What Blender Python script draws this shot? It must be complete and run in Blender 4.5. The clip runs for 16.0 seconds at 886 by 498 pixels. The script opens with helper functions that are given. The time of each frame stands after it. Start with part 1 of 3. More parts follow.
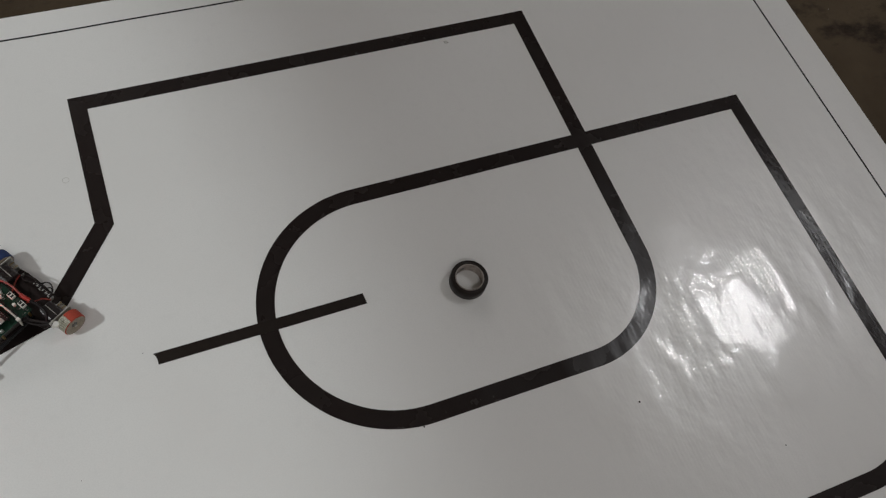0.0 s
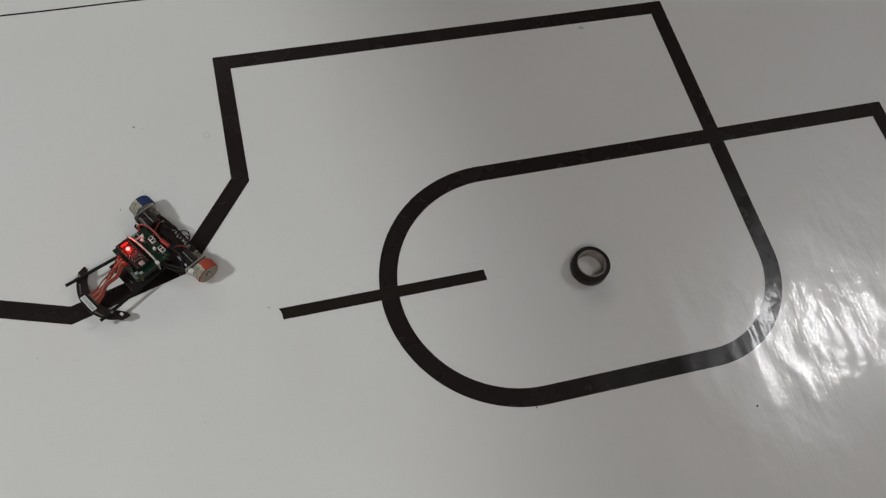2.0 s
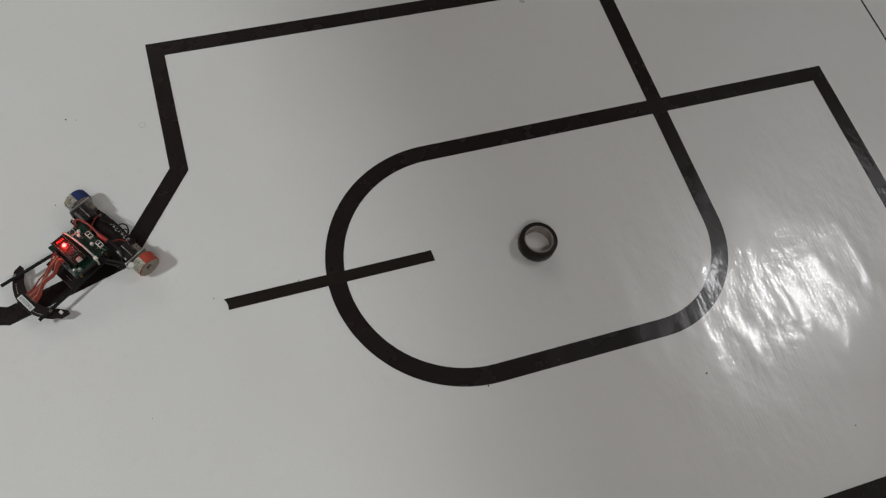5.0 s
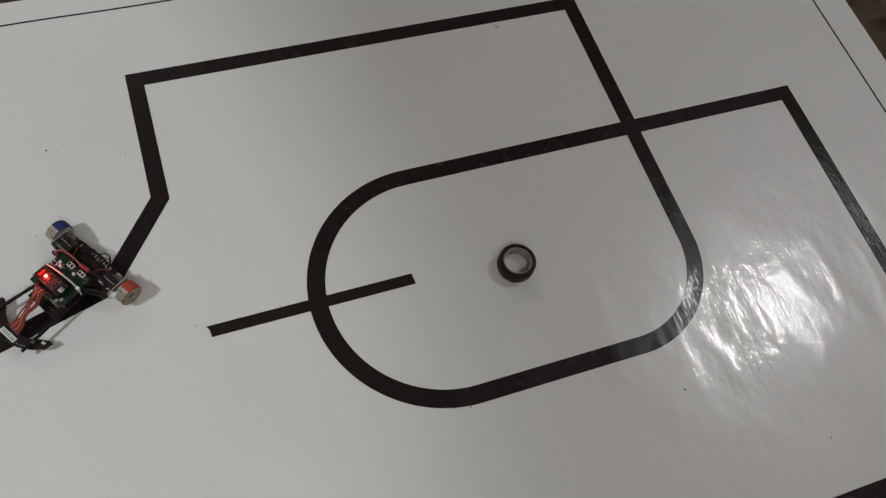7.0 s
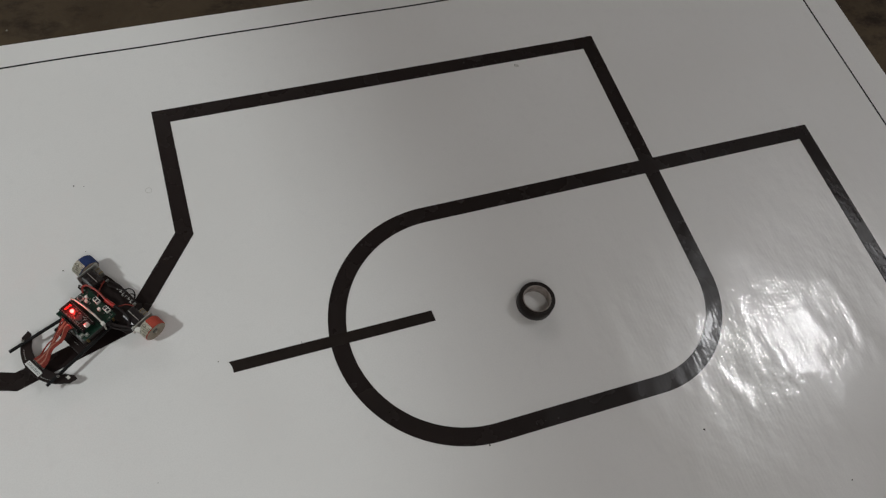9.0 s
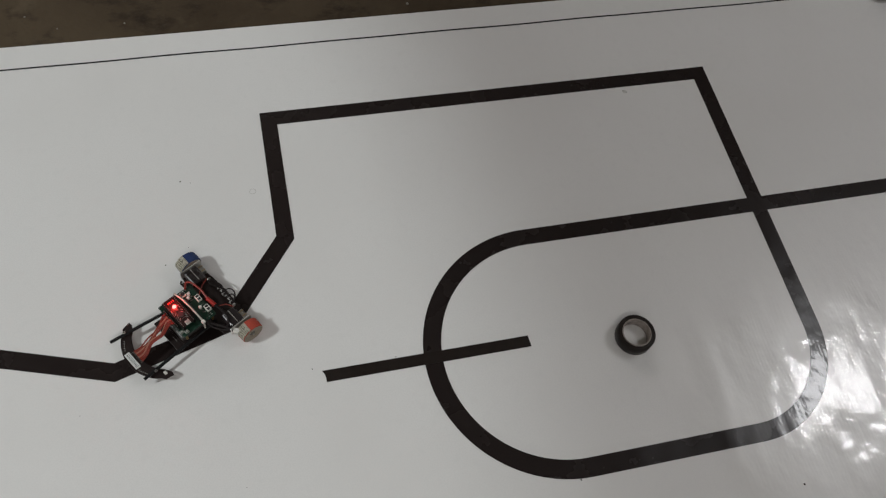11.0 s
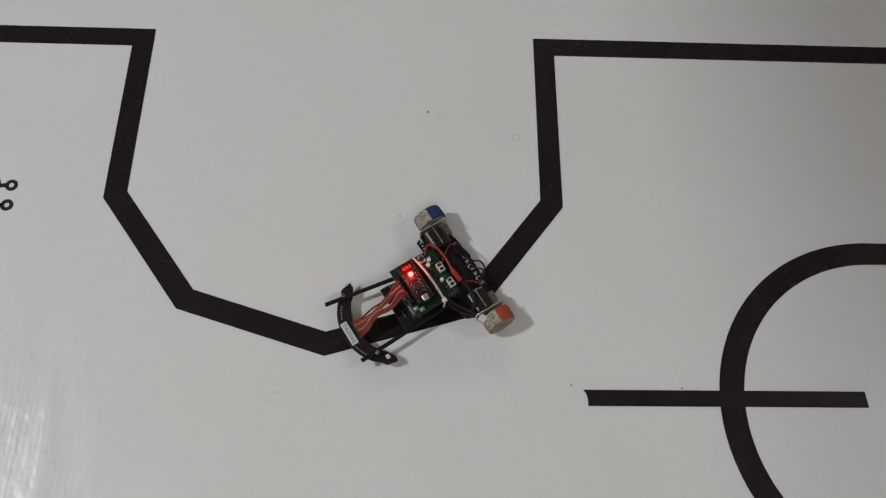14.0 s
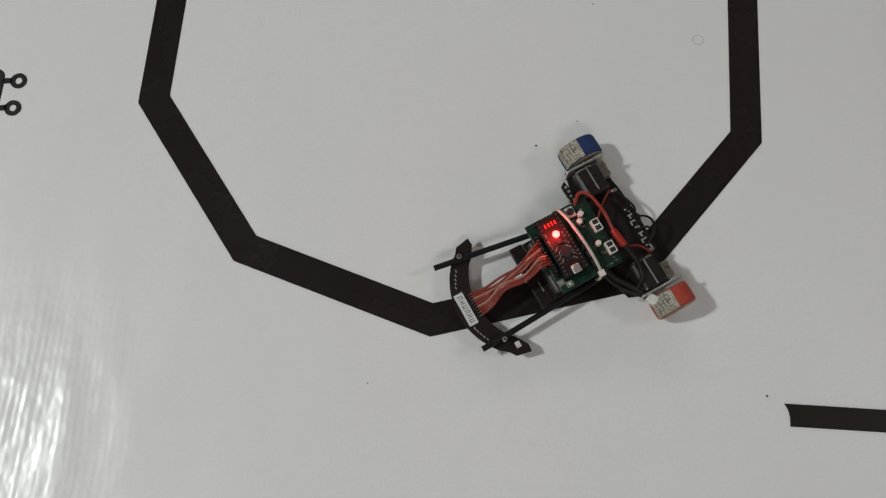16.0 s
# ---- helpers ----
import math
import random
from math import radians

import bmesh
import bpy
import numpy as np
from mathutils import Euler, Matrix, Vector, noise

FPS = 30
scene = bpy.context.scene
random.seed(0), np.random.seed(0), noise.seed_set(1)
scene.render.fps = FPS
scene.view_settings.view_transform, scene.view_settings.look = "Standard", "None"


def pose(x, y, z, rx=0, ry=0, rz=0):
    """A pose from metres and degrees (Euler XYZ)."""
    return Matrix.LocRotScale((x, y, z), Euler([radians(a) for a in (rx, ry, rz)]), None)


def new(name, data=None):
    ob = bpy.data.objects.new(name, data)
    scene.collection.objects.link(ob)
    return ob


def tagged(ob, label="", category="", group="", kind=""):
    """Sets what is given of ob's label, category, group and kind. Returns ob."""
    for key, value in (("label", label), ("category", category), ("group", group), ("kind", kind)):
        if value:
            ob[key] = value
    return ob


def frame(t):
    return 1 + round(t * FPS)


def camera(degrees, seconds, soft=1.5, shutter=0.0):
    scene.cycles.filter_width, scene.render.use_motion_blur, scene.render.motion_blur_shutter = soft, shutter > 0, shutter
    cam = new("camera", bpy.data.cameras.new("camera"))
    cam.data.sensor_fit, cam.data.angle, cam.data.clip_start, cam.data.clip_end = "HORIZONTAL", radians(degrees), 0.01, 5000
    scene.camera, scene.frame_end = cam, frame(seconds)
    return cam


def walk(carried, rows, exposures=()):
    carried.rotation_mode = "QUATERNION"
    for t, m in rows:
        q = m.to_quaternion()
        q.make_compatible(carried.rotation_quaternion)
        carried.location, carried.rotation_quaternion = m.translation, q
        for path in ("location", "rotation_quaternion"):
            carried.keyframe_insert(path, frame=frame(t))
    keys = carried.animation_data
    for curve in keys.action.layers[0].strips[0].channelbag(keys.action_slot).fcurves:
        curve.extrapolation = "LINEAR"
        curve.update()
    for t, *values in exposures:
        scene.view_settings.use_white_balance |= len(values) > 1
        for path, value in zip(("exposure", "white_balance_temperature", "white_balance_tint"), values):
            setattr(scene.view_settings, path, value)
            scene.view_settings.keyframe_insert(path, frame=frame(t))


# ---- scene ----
cam = camera(56.46, 16.0, 1.25)
PATH = [
    (0, pose(0.1324, -0.9826, 1.2149, 27.225, -8.166, -20.904)),
    (0.5, pose(0.1151, -0.9821, 1.2116, 26.997, -7.566, -19.649)),
    (1, pose(0.0883, -0.9823, 1.2047, 26.761, -6.908, -17.562)),
    (1.5, pose(0.0663, -0.9809, 1.1992, 26.437, -6.400, -15.495)),
    (2, pose(0.0519, -0.9848, 1.1946, 26.095, -5.778, -14.024)),
    (2.5, pose(0.0670, -0.9479, 1.1272, 24.946, -5.649, -13.598)),
    (3, pose(0.0845, -0.9344, 1.0990, 24.339, -5.549, -13.505)),
    (3.5, pose(0.0682, -0.9734, 1.1763, 24.400, -5.744, -13.601)),
    (4, pose(0.0742, -0.9811, 1.1944, 24.557, -6.281, -14.303)),
    (4.5, pose(0.0854, -0.9829, 1.1916, 24.676, -6.530, -16.007)),
    (7, pose(0.0879, -0.9836, 1.2119, 26.254, -7.408, -18.767)),
    (7.5, pose(0.0883, -0.9770, 1.2295, 26.900, -7.237, -18.517)),
    (8, pose(0.0876, -0.9728, 1.2377, 27.156, -7.108, -18.330)),
    (10.5, pose(0.0257, -0.9360, 1.2077, 28.578, -6.661, -14.948)),
    (11, pose(-0.0026, -0.9214, 1.2054, 28.103, -6.284, -12.408)),
    (11.5, pose(-0.0385, -0.9167, 1.2069, 27.550, -5.426, -8.908)),
    (12, pose(-0.0688, -0.9027, 1.2139, 26.831, -4.644, -6.409)),
    (12.5, pose(-0.1003, -0.8968, 1.2065, 26.556, -3.645, -4.149)),
    (13, pose(-0.1248, -0.8925, 1.2092, 26.221, -2.701, -2.071)),
    (13.5, pose(-0.1463, -0.8267, 1.1026, 25.292, -1.924, -0.641)),
    (13.8, pose(-0.1538, -0.7639, 0.9975, 24.299, -1.571, 0.159)),
    (14, pose(-0.1571, -0.7246, 0.9266, 23.569, -2.136, 0.122)),
    (14.5, pose(-0.1511, -0.6464, 0.8012, 21.595, -2.546, -0.197)),
    (15, pose(-0.1581, -0.5970, 0.7437, 19.031, -1.950, -0.057)),
    (15.5, pose(-0.2002, -0.6134, 0.6983, 19.993, -2.360, 1.296)),
    (16, pose(-0.2402, -0.5685, 0.6993, 15.200, 0.146, 3.841)),
]
walk(cam, PATH, [(0, 0.09), (8, 0.09), (11, 0.16), (12, 0.06), (13.5, 0.04), (15, 0.14), (16, 0.13)])

# world and lights
world = bpy.data.worlds.new("world")
scene.world = world
world.use_nodes = True
world.node_tree.nodes["Background"].inputs[0].default_value = (0.55, 0.62, 0.7, 1)
world.node_tree.nodes["Background"].inputs[1].default_value = 0.02

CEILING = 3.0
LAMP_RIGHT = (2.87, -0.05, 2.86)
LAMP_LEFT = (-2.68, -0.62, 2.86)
FILL_BACK = (-0.1, -2.5, 2.86)


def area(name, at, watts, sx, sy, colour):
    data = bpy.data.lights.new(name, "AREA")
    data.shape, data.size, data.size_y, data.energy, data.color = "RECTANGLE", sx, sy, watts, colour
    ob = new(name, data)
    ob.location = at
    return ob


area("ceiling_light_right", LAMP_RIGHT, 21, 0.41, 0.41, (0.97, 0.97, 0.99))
# left lamp set from its glare; the cone's edge stands in for a shadow edge
spot_data = bpy.data.lights.new("lamp_left_cone", "SPOT")
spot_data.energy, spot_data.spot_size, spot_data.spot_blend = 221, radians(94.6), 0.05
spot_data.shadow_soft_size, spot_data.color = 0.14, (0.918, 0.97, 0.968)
spot = new("lamp_left_cone", spot_data)
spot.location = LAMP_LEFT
# unseen fill light added south of the banner to even its brightness
area("unseen_fill_back", FILL_BACK, 20, 1.2, 0.3, (1.0, 0.965, 0.94))
# unseen tubes added as fill, clear of the sheet's mirror reflections: x, y, watts, length
FILL_TUBES = ((-3.4, -5.0, 28, 1.2), (5.6, -3.0, 28, 1.2), (-0.9, 4.6, 44, 2.4), (2.3, 5.4, 50, 2.4))
for lx, ly, watts, length in FILL_TUBES:
    area("unseen_fill_tube", (lx, ly, 2.86), watts, length, 0.12, (1.0, 0.965, 0.94))


red_data = bpy.data.lights.new("red_diode_light", "POINT")
red_data.energy, red_data.color, red_data.shadow_soft_size = 0.026, (1.0, 0.04, 0.03), 0.002
red_glow = new("red_diode_light", red_data)
ROBOT_AT = pose(-0.0961, -0.3504, 0.0006, 0, 0, -147.7) @ Matrix.Diagonal((1.05, 1.05, 1.05, 1))
red_glow.location = ROBOT_AT @ Vector((0.0655, -0.0150, 0.0535))


# materials
def material(name, colour, rough=0.5, metal=0.0, spec=0.5):
    m = bpy.data.materials.new(name)
    m.use_nodes = True
    b = m.node_tree.nodes["Principled BSDF"]
    b.inputs["Base Color"].default_value = (*colour, 1)
    b.inputs["Roughness"].default_value = rough
    b.inputs["Metallic"].default_value = metal
    b.inputs["Specular IOR Level"].default_value = spec
    return m


def node(m, kind, **values):
    n = m.node_tree.nodes.new(kind)
    for key, value in values.items():
        n.inputs[key.replace("_", " ")].default_value = value
    return n


def link(m, a, b):
    m.node_tree.links.new(a, b)


def mixed(m, factor, one, two):
    """A colour mix of two colours or sockets by a factor socket."""
    n = m.node_tree.nodes.new("ShaderNodeMix")
    n.data_type = "RGBA"
    link(m, factor, n.inputs[0])
    for socket, value in ((n.inputs[6], one), (n.inputs[7], two)):
        if isinstance(value, tuple):
            socket.default_value = (*value, 1)
        else:
            link(m, value, socket)
    return n.outputs[2]


def ramp(m, socket, low, high):
    n = node(m, "ShaderNodeMapRange", From_Min=low, From_Max=high)
    link(m, socket, n.inputs["Value"])
    return n.outputs[0]


def noise_of(m, scale, detail=4, stretch=(1, 1, 1), rough=0.5):
    place = m.node_tree.nodes.new("ShaderNodeNewGeometry")
    mapping = node(m, "ShaderNodeMapping", Scale=stretch)
    n = node(m, "ShaderNodeTexNoise", Scale=scale, Detail=detail, Roughness=rough)
    link(m, place.outputs["Position"], mapping.inputs["Vector"])
    link(m, mapping.outputs[0], n.inputs["Vector"])
    return n.outputs["Fac"]


def maths(m, kind, a, b):
    n = m.node_tree.nodes.new("ShaderNodeMath")
    n.operation = kind
    for socket, value in zip(n.inputs, (a, b)):
        if isinstance(value, (int, float)):
            socket.default_value = value
        else:
            link(m, value, socket)
    return n.outputs[0]


CREASES = ((1.078, -0.675, 2.2, 0.12, 0.014, 0.0006), (1.158, -0.690, 2.0, 0.10, 0.010, 0.0005), (1.100, -0.915, -0.6, 0.15, 0.014, 0.0005),
           (0.905, -0.70, -1.5, 0.10, 0.012, 0.0004), (-0.555, -0.60, 1.2, 0.15, 0.014, 0.0009), (-0.675, -0.50, 0.8, 0.12, 0.016, 0.0009))


def vinyl_relief(m):
    """Ripples of a rolled vinyl sheet: broad waves, wrinkles, creases, ribs along its width and fine grain."""
    place = m.node_tree.nodes.new("ShaderNodeNewGeometry")
    split = m.node_tree.nodes.new("ShaderNodeSeparateXYZ")
    link(m, place.outputs["Position"], split.inputs[0])
    x, y = split.outputs[0], split.outputs[1]
    aside = maths(m, "ABSOLUTE", maths(m, "SUBTRACT", x, 0.02), 0)
    slack = node(m, "ShaderNodeMapRange", From_Min=0.5, From_Max=0.85, To_Min=0.22, To_Max=1.0)
    link(m, aside, slack.inputs["Value"])
    loose = node(m, "ShaderNodeMapRange", From_Min=-0.47, From_Max=-0.62)
    link(m, x, loose.inputs["Value"])
    lower = node(m, "ShaderNodeMapRange", From_Min=-0.40, From_Max=-0.52)
    link(m, y, lower.inputs["Value"])
    buckle = maths(m, "MULTIPLY", loose.outputs[0], lower.outputs[0])
    broad = maths(m, "MULTIPLY", noise_of(m, 5.0, 2, (1.5, 0.7, 1)), 0.0054)
    middle = maths(m, "MULTIPLY", noise_of(m, 17.0, 2, (1.15, 0.75, 1)), 0.0013)
    small = maths(m, "MULTIPLY", noise_of(m, 44.0, 2, (1.2, 0.8, 1)), 0.0006)
    wrinkles = maths(m, "MULTIPLY", maths(m, "ADD", middle, small), maths(m, "ADD", slack.outputs[0], maths(m, "MULTIPLY", buckle, 2.1)))
    # ribs run across the roll, a few millimetres apart, firmer where the sheet is slack
    wander = maths(m, "MULTIPLY", noise_of(m, 9.0, 2, (1, 0.35, 1)), 34.0)
    swing = maths(m, "SINE", maths(m, "ADD", maths(m, "MULTIPLY", x, 930.0), wander), 0)
    taut = node(m, "ShaderNodeMapRange", From_Min=0.5, From_Max=0.8, To_Min=0.06, To_Max=1.0)
    link(m, aside, taut.inputs["Value"])
    firm = maths(m, "ADD", taut.outputs[0], maths(m, "MULTIPLY", buckle, 2.6))
    even = maths(m, "MULTIPLY", maths(m, "MULTIPLY", swing, 0.000020), ramp(m, noise_of(m, 14.0, 2), 0.2, 0.7))
    rough_ribs = maths(m, "MULTIPLY", noise_of(m, 170.0, 1, (1, 0.06, 1)), 0.00006)
    ribs = maths(m, "MULTIPLY", maths(m, "ADD", even, rough_ribs), firm)
    grain = maths(m, "MULTIPLY", noise_of(m, 900.0, 2), 0.000012)
    height = maths(m, "ADD", maths(m, "ADD", broad, wrinkles), maths(m, "ADD", ribs, grain))
    # curved creases: middle, bow, half length, width and rise
    for cx, cy, bow, reach, width, rise in CREASES:
        along = maths(m, "SUBTRACT", y, cy)
        bent = maths(m, "MULTIPLY", maths(m, "MULTIPLY", along, along), bow)
        across = maths(m, "DIVIDE", maths(m, "ADD", maths(m, "SUBTRACT", x, cx), bent), width)
        ridge = maths(m, "POWER", 2.718, maths(m, "MULTIPLY", maths(m, "MULTIPLY", across, across), -1.0))
        fade = node(m, "ShaderNodeMapRange", From_Min=reach, From_Max=reach * 0.4)
        fade.interpolation_type = "SMOOTHSTEP"
        link(m, maths(m, "ABSOLUTE", along, 0), fade.inputs["Value"])
        height = maths(m, "ADD", height, maths(m, "MULTIPLY", maths(m, "MULTIPLY", ridge, fade.outputs[0]), rise))
    bump = node(m, "ShaderNodeBump", Strength=1.0, Distance=1.0)
    link(m, height, bump.inputs["Height"])
    for socket in ("Normal", "Coat Normal"):
        link(m, bump.outputs[0], m.node_tree.nodes["Principled BSDF"].inputs[socket])


def vinyl(name, colour, dirt, rough, gloss=0.14):
    m = material(name, colour, rough)
    b = m.node_tree.nodes["Principled BSDF"]
    stains = ramp(m, noise_of(m, 3.2, 5), 0.42, 0.75)
    grime = ramp(m, noise_of(m, 60.0, 6), 0.55, 0.85)
    speckle = ramp(m, noise_of(m, 420.0, 2), 0.4, 0.75)
    marked = mixed(m, grime, mixed(m, stains, colour, dirt), tuple(c * 0.94 for c in colour))
    link(m, mixed(m, speckle, marked, tuple(c * 0.95 for c in colour)), b.inputs["Base Color"])
    link(m, maths(m, "ADD", maths(m, "MULTIPLY", noise_of(m, 14.0, 4), 0.1), rough - 0.05), b.inputs["Roughness"])
    b.inputs["Specular IOR Level"].default_value = gloss
    b.inputs["Coat Weight"].default_value = 0.32 if gloss > 0.4 else 0.22
    b.inputs["Coat Roughness"].default_value = 0.065
    vinyl_relief(m)
    return m


WHITE_VINYL = vinyl("white_vinyl", (0.77, 0.765, 0.755), (0.735, 0.725, 0.71), 0.31, 0.55)
BLACK_INK = vinyl("black_ink", (0.017, 0.0125, 0.012), (0.022, 0.016, 0.015), 0.27, 0.3)
FAINT_STAIN = vinyl("faint_stain", (0.6, 0.595, 0.57), (0.55, 0.54, 0.52), 0.2)
RED_INK = vinyl("red_ink", (0.30, 0.045, 0.025), (0.26, 0.04, 0.025), 0.2)
BROWN_INK = vinyl("brown_ink", (0.30, 0.21, 0.15), (0.26, 0.19, 0.14), 0.2)
GREY_INK = vinyl("dark_grey_ink", (0.03, 0.03, 0.03), (0.04, 0.04, 0.04), 0.2)


def concrete():
    m = material("stained_concrete", (0.1, 0.08, 0.06), 0.85, 0, 0.2)
    b = m.node_tree.nodes["Principled BSDF"]
    base = mixed(m, ramp(m, noise_of(m, 2.1, 6, rough=0.6), 0.3, 0.7), (0.034, 0.022, 0.012), (0.094, 0.069, 0.043))
    blots = mixed(m, ramp(m, noise_of(m, 7.0, 6, (1, 1.5, 1), 0.65), 0.52, 0.66), base, (0.022, 0.015, 0.010))
    pale = mixed(m, ramp(m, noise_of(m, 11.0, 5), 0.62, 0.8), blots, (0.120, 0.092, 0.060))
    link(m, mixed(m, ramp(m, noise_of(m, 240.0, 3), 0.62, 0.78), pale, (0.055, 0.045, 0.035)), b.inputs["Base Color"])
    bump = node(m, "ShaderNodeBump", Strength=0.6, Distance=0.004)
    link(m, noise_of(m, 55.0, 8), bump.inputs["Height"])
    link(m, bump.outputs[0], b.inputs["Normal"])
    return m


CONCRETE = concrete()


def worn(name, colour, rough=0.5, metal=0.0, scale=300.0, depth=0.25, gloss=0.4):
    """A surface whose colour and gloss vary finely."""
    m = material(name, colour, rough, metal, gloss)
    b = m.node_tree.nodes["Principled BSDF"]
    link(m, mixed(m, ramp(m, noise_of(m, scale, 5), 0.35, 0.7), colour, tuple(c * (1 - depth) for c in colour)), b.inputs["Base Color"])
    link(m, maths(m, "ADD", maths(m, "MULTIPLY", noise_of(m, scale * 0.4, 3), 0.3), rough - 0.15), b.inputs["Roughness"])
    return m


PLASTER = worn("painted_plaster", (0.6, 0.58, 0.53), 0.85, 0, 4.0, 0.15)
BLACK_TAPE = worn("black_pvc_tape", (0.018, 0.013, 0.011), 0.42, 0, 60.0, 0.2, 0.2)
CARDBOARD = worn("pale_cardboard", (0.38, 0.335, 0.305), 0.85, 0, 120.0, 0.35)
GLOSS_BLACK = worn("gloss_black_motor", (0.020, 0.016, 0.016), 0.28, 0, 90.0, 0.3, 0.5)
BLACK_BOARD = worn("black_circuit_board", (0.019, 0.013, 0.012), 0.45, gloss=0.2)
BLACK_PLASTIC = worn("black_plastic", (0.011, 0.009, 0.009), 0.45, gloss=0.18)
CARBON = worn("carbon_rod", (0.014, 0.014, 0.015), 0.5, 0, 500.0, 0.4, 0.15)
GREEN_BOARD = worn("green_circuit_board", (0.012, 0.042, 0.026), 0.35, 0, 260.0, 0.6)
STEEL = worn("bright_steel", (0.62, 0.6, 0.56), 0.32, 1.0)
ALUMINIUM = worn("aluminium", (0.66, 0.65, 0.62), 0.42, 0.9)
BRASS = worn("brass", (0.62, 0.45, 0.2), 0.35, 1.0)
SOLDER = worn("solder", (0.6, 0.6, 0.58), 0.3, 1.0)
WHITE_PLASTIC = worn("white_plastic", (0.66, 0.65, 0.6), 0.5, 0, 200.0, 0.12)
LABEL_PAPER = worn("label_paper", (0.62, 0.64, 0.62), 0.6, 0, 400.0, 0.12)
PRINT_DARK = worn("label_print", (0.1, 0.11, 0.11), 0.6)
SILK = worn("silkscreen_white", (0.4, 0.4, 0.38), 0.6)
RED_WIRE = worn("red_silicone_wire", (0.25, 0.030, 0.018), 0.45, 0, 200.0, 0.4)
BROWN_WIRE = worn("pale_copper_wire", (0.42, 0.19, 0.13), 0.45, 0, 200.0, 0.3)
BLACK_WIRE = worn("black_wire", (0.013, 0.009, 0.009), 0.5, gloss=0.2)
RED_SHRINK = worn("red_heat_shrink", (0.36, 0.022, 0.014), 0.4)
BLUE_RUBBER = worn("blue_foam_rubber", (0.014, 0.035, 0.13), 0.75, 0, 500.0, 0.3)
RED_RUBBER = worn("red_foam_rubber", (0.44, 0.062, 0.035), 0.75, 0, 500.0, 0.3)
GREY_RUBBER = worn("grey_rubber_edge", (0.33, 0.28, 0.22), 0.8, 0, 400.0, 0.3)
BUTTON_GREY = worn("cloudy_grey_plastic", (0.24, 0.26, 0.22), 0.35, 0, 300.0, 0.4)


def wrapping():
    """Pale woven tape with dark gaps between its threads."""
    m = material("silver_wrapping", (0.7, 0.68, 0.58), 0.5)
    b = m.node_tree.nodes["Principled BSDF"]
    place = m.node_tree.nodes.new("ShaderNodeTexCoord")
    cells = node(m, "ShaderNodeTexVoronoi", Scale=430.0, Randomness=0.45)
    link(m, place.outputs["Object"], cells.inputs["Vector"])
    gaps = ramp(m, cells.outputs["Distance"], 0.42, 0.68)
    stained = mixed(m, ramp(m, noise_of(m, 160.0, 3), 0.4, 0.7), (0.72, 0.70, 0.60), (0.50, 0.47, 0.36))
    link(m, mixed(m, gaps, stained, (0.24, 0.22, 0.16)), b.inputs["Base Color"])
    bump = node(m, "ShaderNodeBump", Strength=0.7, Distance=0.0006)
    bump.invert = True
    link(m, cells.outputs["Distance"], bump.inputs["Height"])
    link(m, bump.outputs[0], b.inputs["Normal"])
    return m


WRAP = wrapping()
TIE_PLASTIC = worn("yellowed_white_plastic", (0.5, 0.48, 0.42), 0.5, 0, 200.0, 0.15)
CHIP = worn("chip_package", (0.02, 0.02, 0.021), 0.5)
BATTERY_FILM = worn("battery_film", (0.07, 0.065, 0.06), 0.4)
GRIT = worn("grit", (0.05, 0.045, 0.04), 0.9)
PALE_GRIT = worn("pale_grit", (0.27, 0.25, 0.21), 0.9)
DARK_MATTE = worn("dark_matte", (0.012, 0.013, 0.018), 0.9)
GLOW_RED = material("glowing_red_diode", (0.8, 0.05, 0.03), 0.3)
GLOW_RED.node_tree.nodes["Principled BSDF"].inputs["Emission Color"].default_value = (1, 0.012, 0.01, 1)
GLOW_RED.node_tree.nodes["Principled BSDF"].inputs["Emission Strength"].default_value = 1.3
GLOW_HOT = material("bright_red_diode", (0.8, 0.05, 0.03), 0.3)
GLOW_HOT.node_tree.nodes["Principled BSDF"].inputs["Emission Color"].default_value = (1, 0.016, 0.014, 1)
GLOW_HOT.node_tree.nodes["Principled BSDF"].inputs["Emission Strength"].default_value = 40.0


# builders
def part(name, bm, mat, parent=None, label="", smooth=False):
    mesh = bpy.data.meshes.new(name)
    bmesh.ops.recalc_face_normals(bm, faces=bm.faces)
    bm.to_mesh(mesh)
    bm.free()
    mesh.materials.append(mat)
    if smooth:
        mesh.shade_smooth()
        mesh.set_sharp_from_angle(angle=radians(42))
    ob = new(name, mesh)
    if parent:
        ob.parent = parent
    return tagged(ob, label)


def thing(name, label, category, at=None, group="", kind=""):
    ob = new(name)
    if at:
        ob.matrix_basis = at
    return tagged(ob, label, category, group, kind)


def box(x0, x1, y0, y1, z0, z1, bevel=0.0, turn=0.0):
    bm = bmesh.new()
    bmesh.ops.create_cube(bm, size=1)
    bmesh.ops.scale(bm, vec=(x1 - x0, y1 - y0, z1 - z0), verts=bm.verts)
    if bevel:
        bmesh.ops.bevel(bm, geom=bm.edges[:], offset=bevel, segments=2, profile=0.5, affect="EDGES")
    if turn:
        bmesh.ops.rotate(bm, cent=(0, 0, 0), matrix=Matrix.Rotation(radians(turn), 3, "Z"), verts=bm.verts)
    bmesh.ops.translate(bm, vec=((x0 + x1) / 2, (y0 + y1) / 2, (z0 + z1) / 2), verts=bm.verts)
    return bm


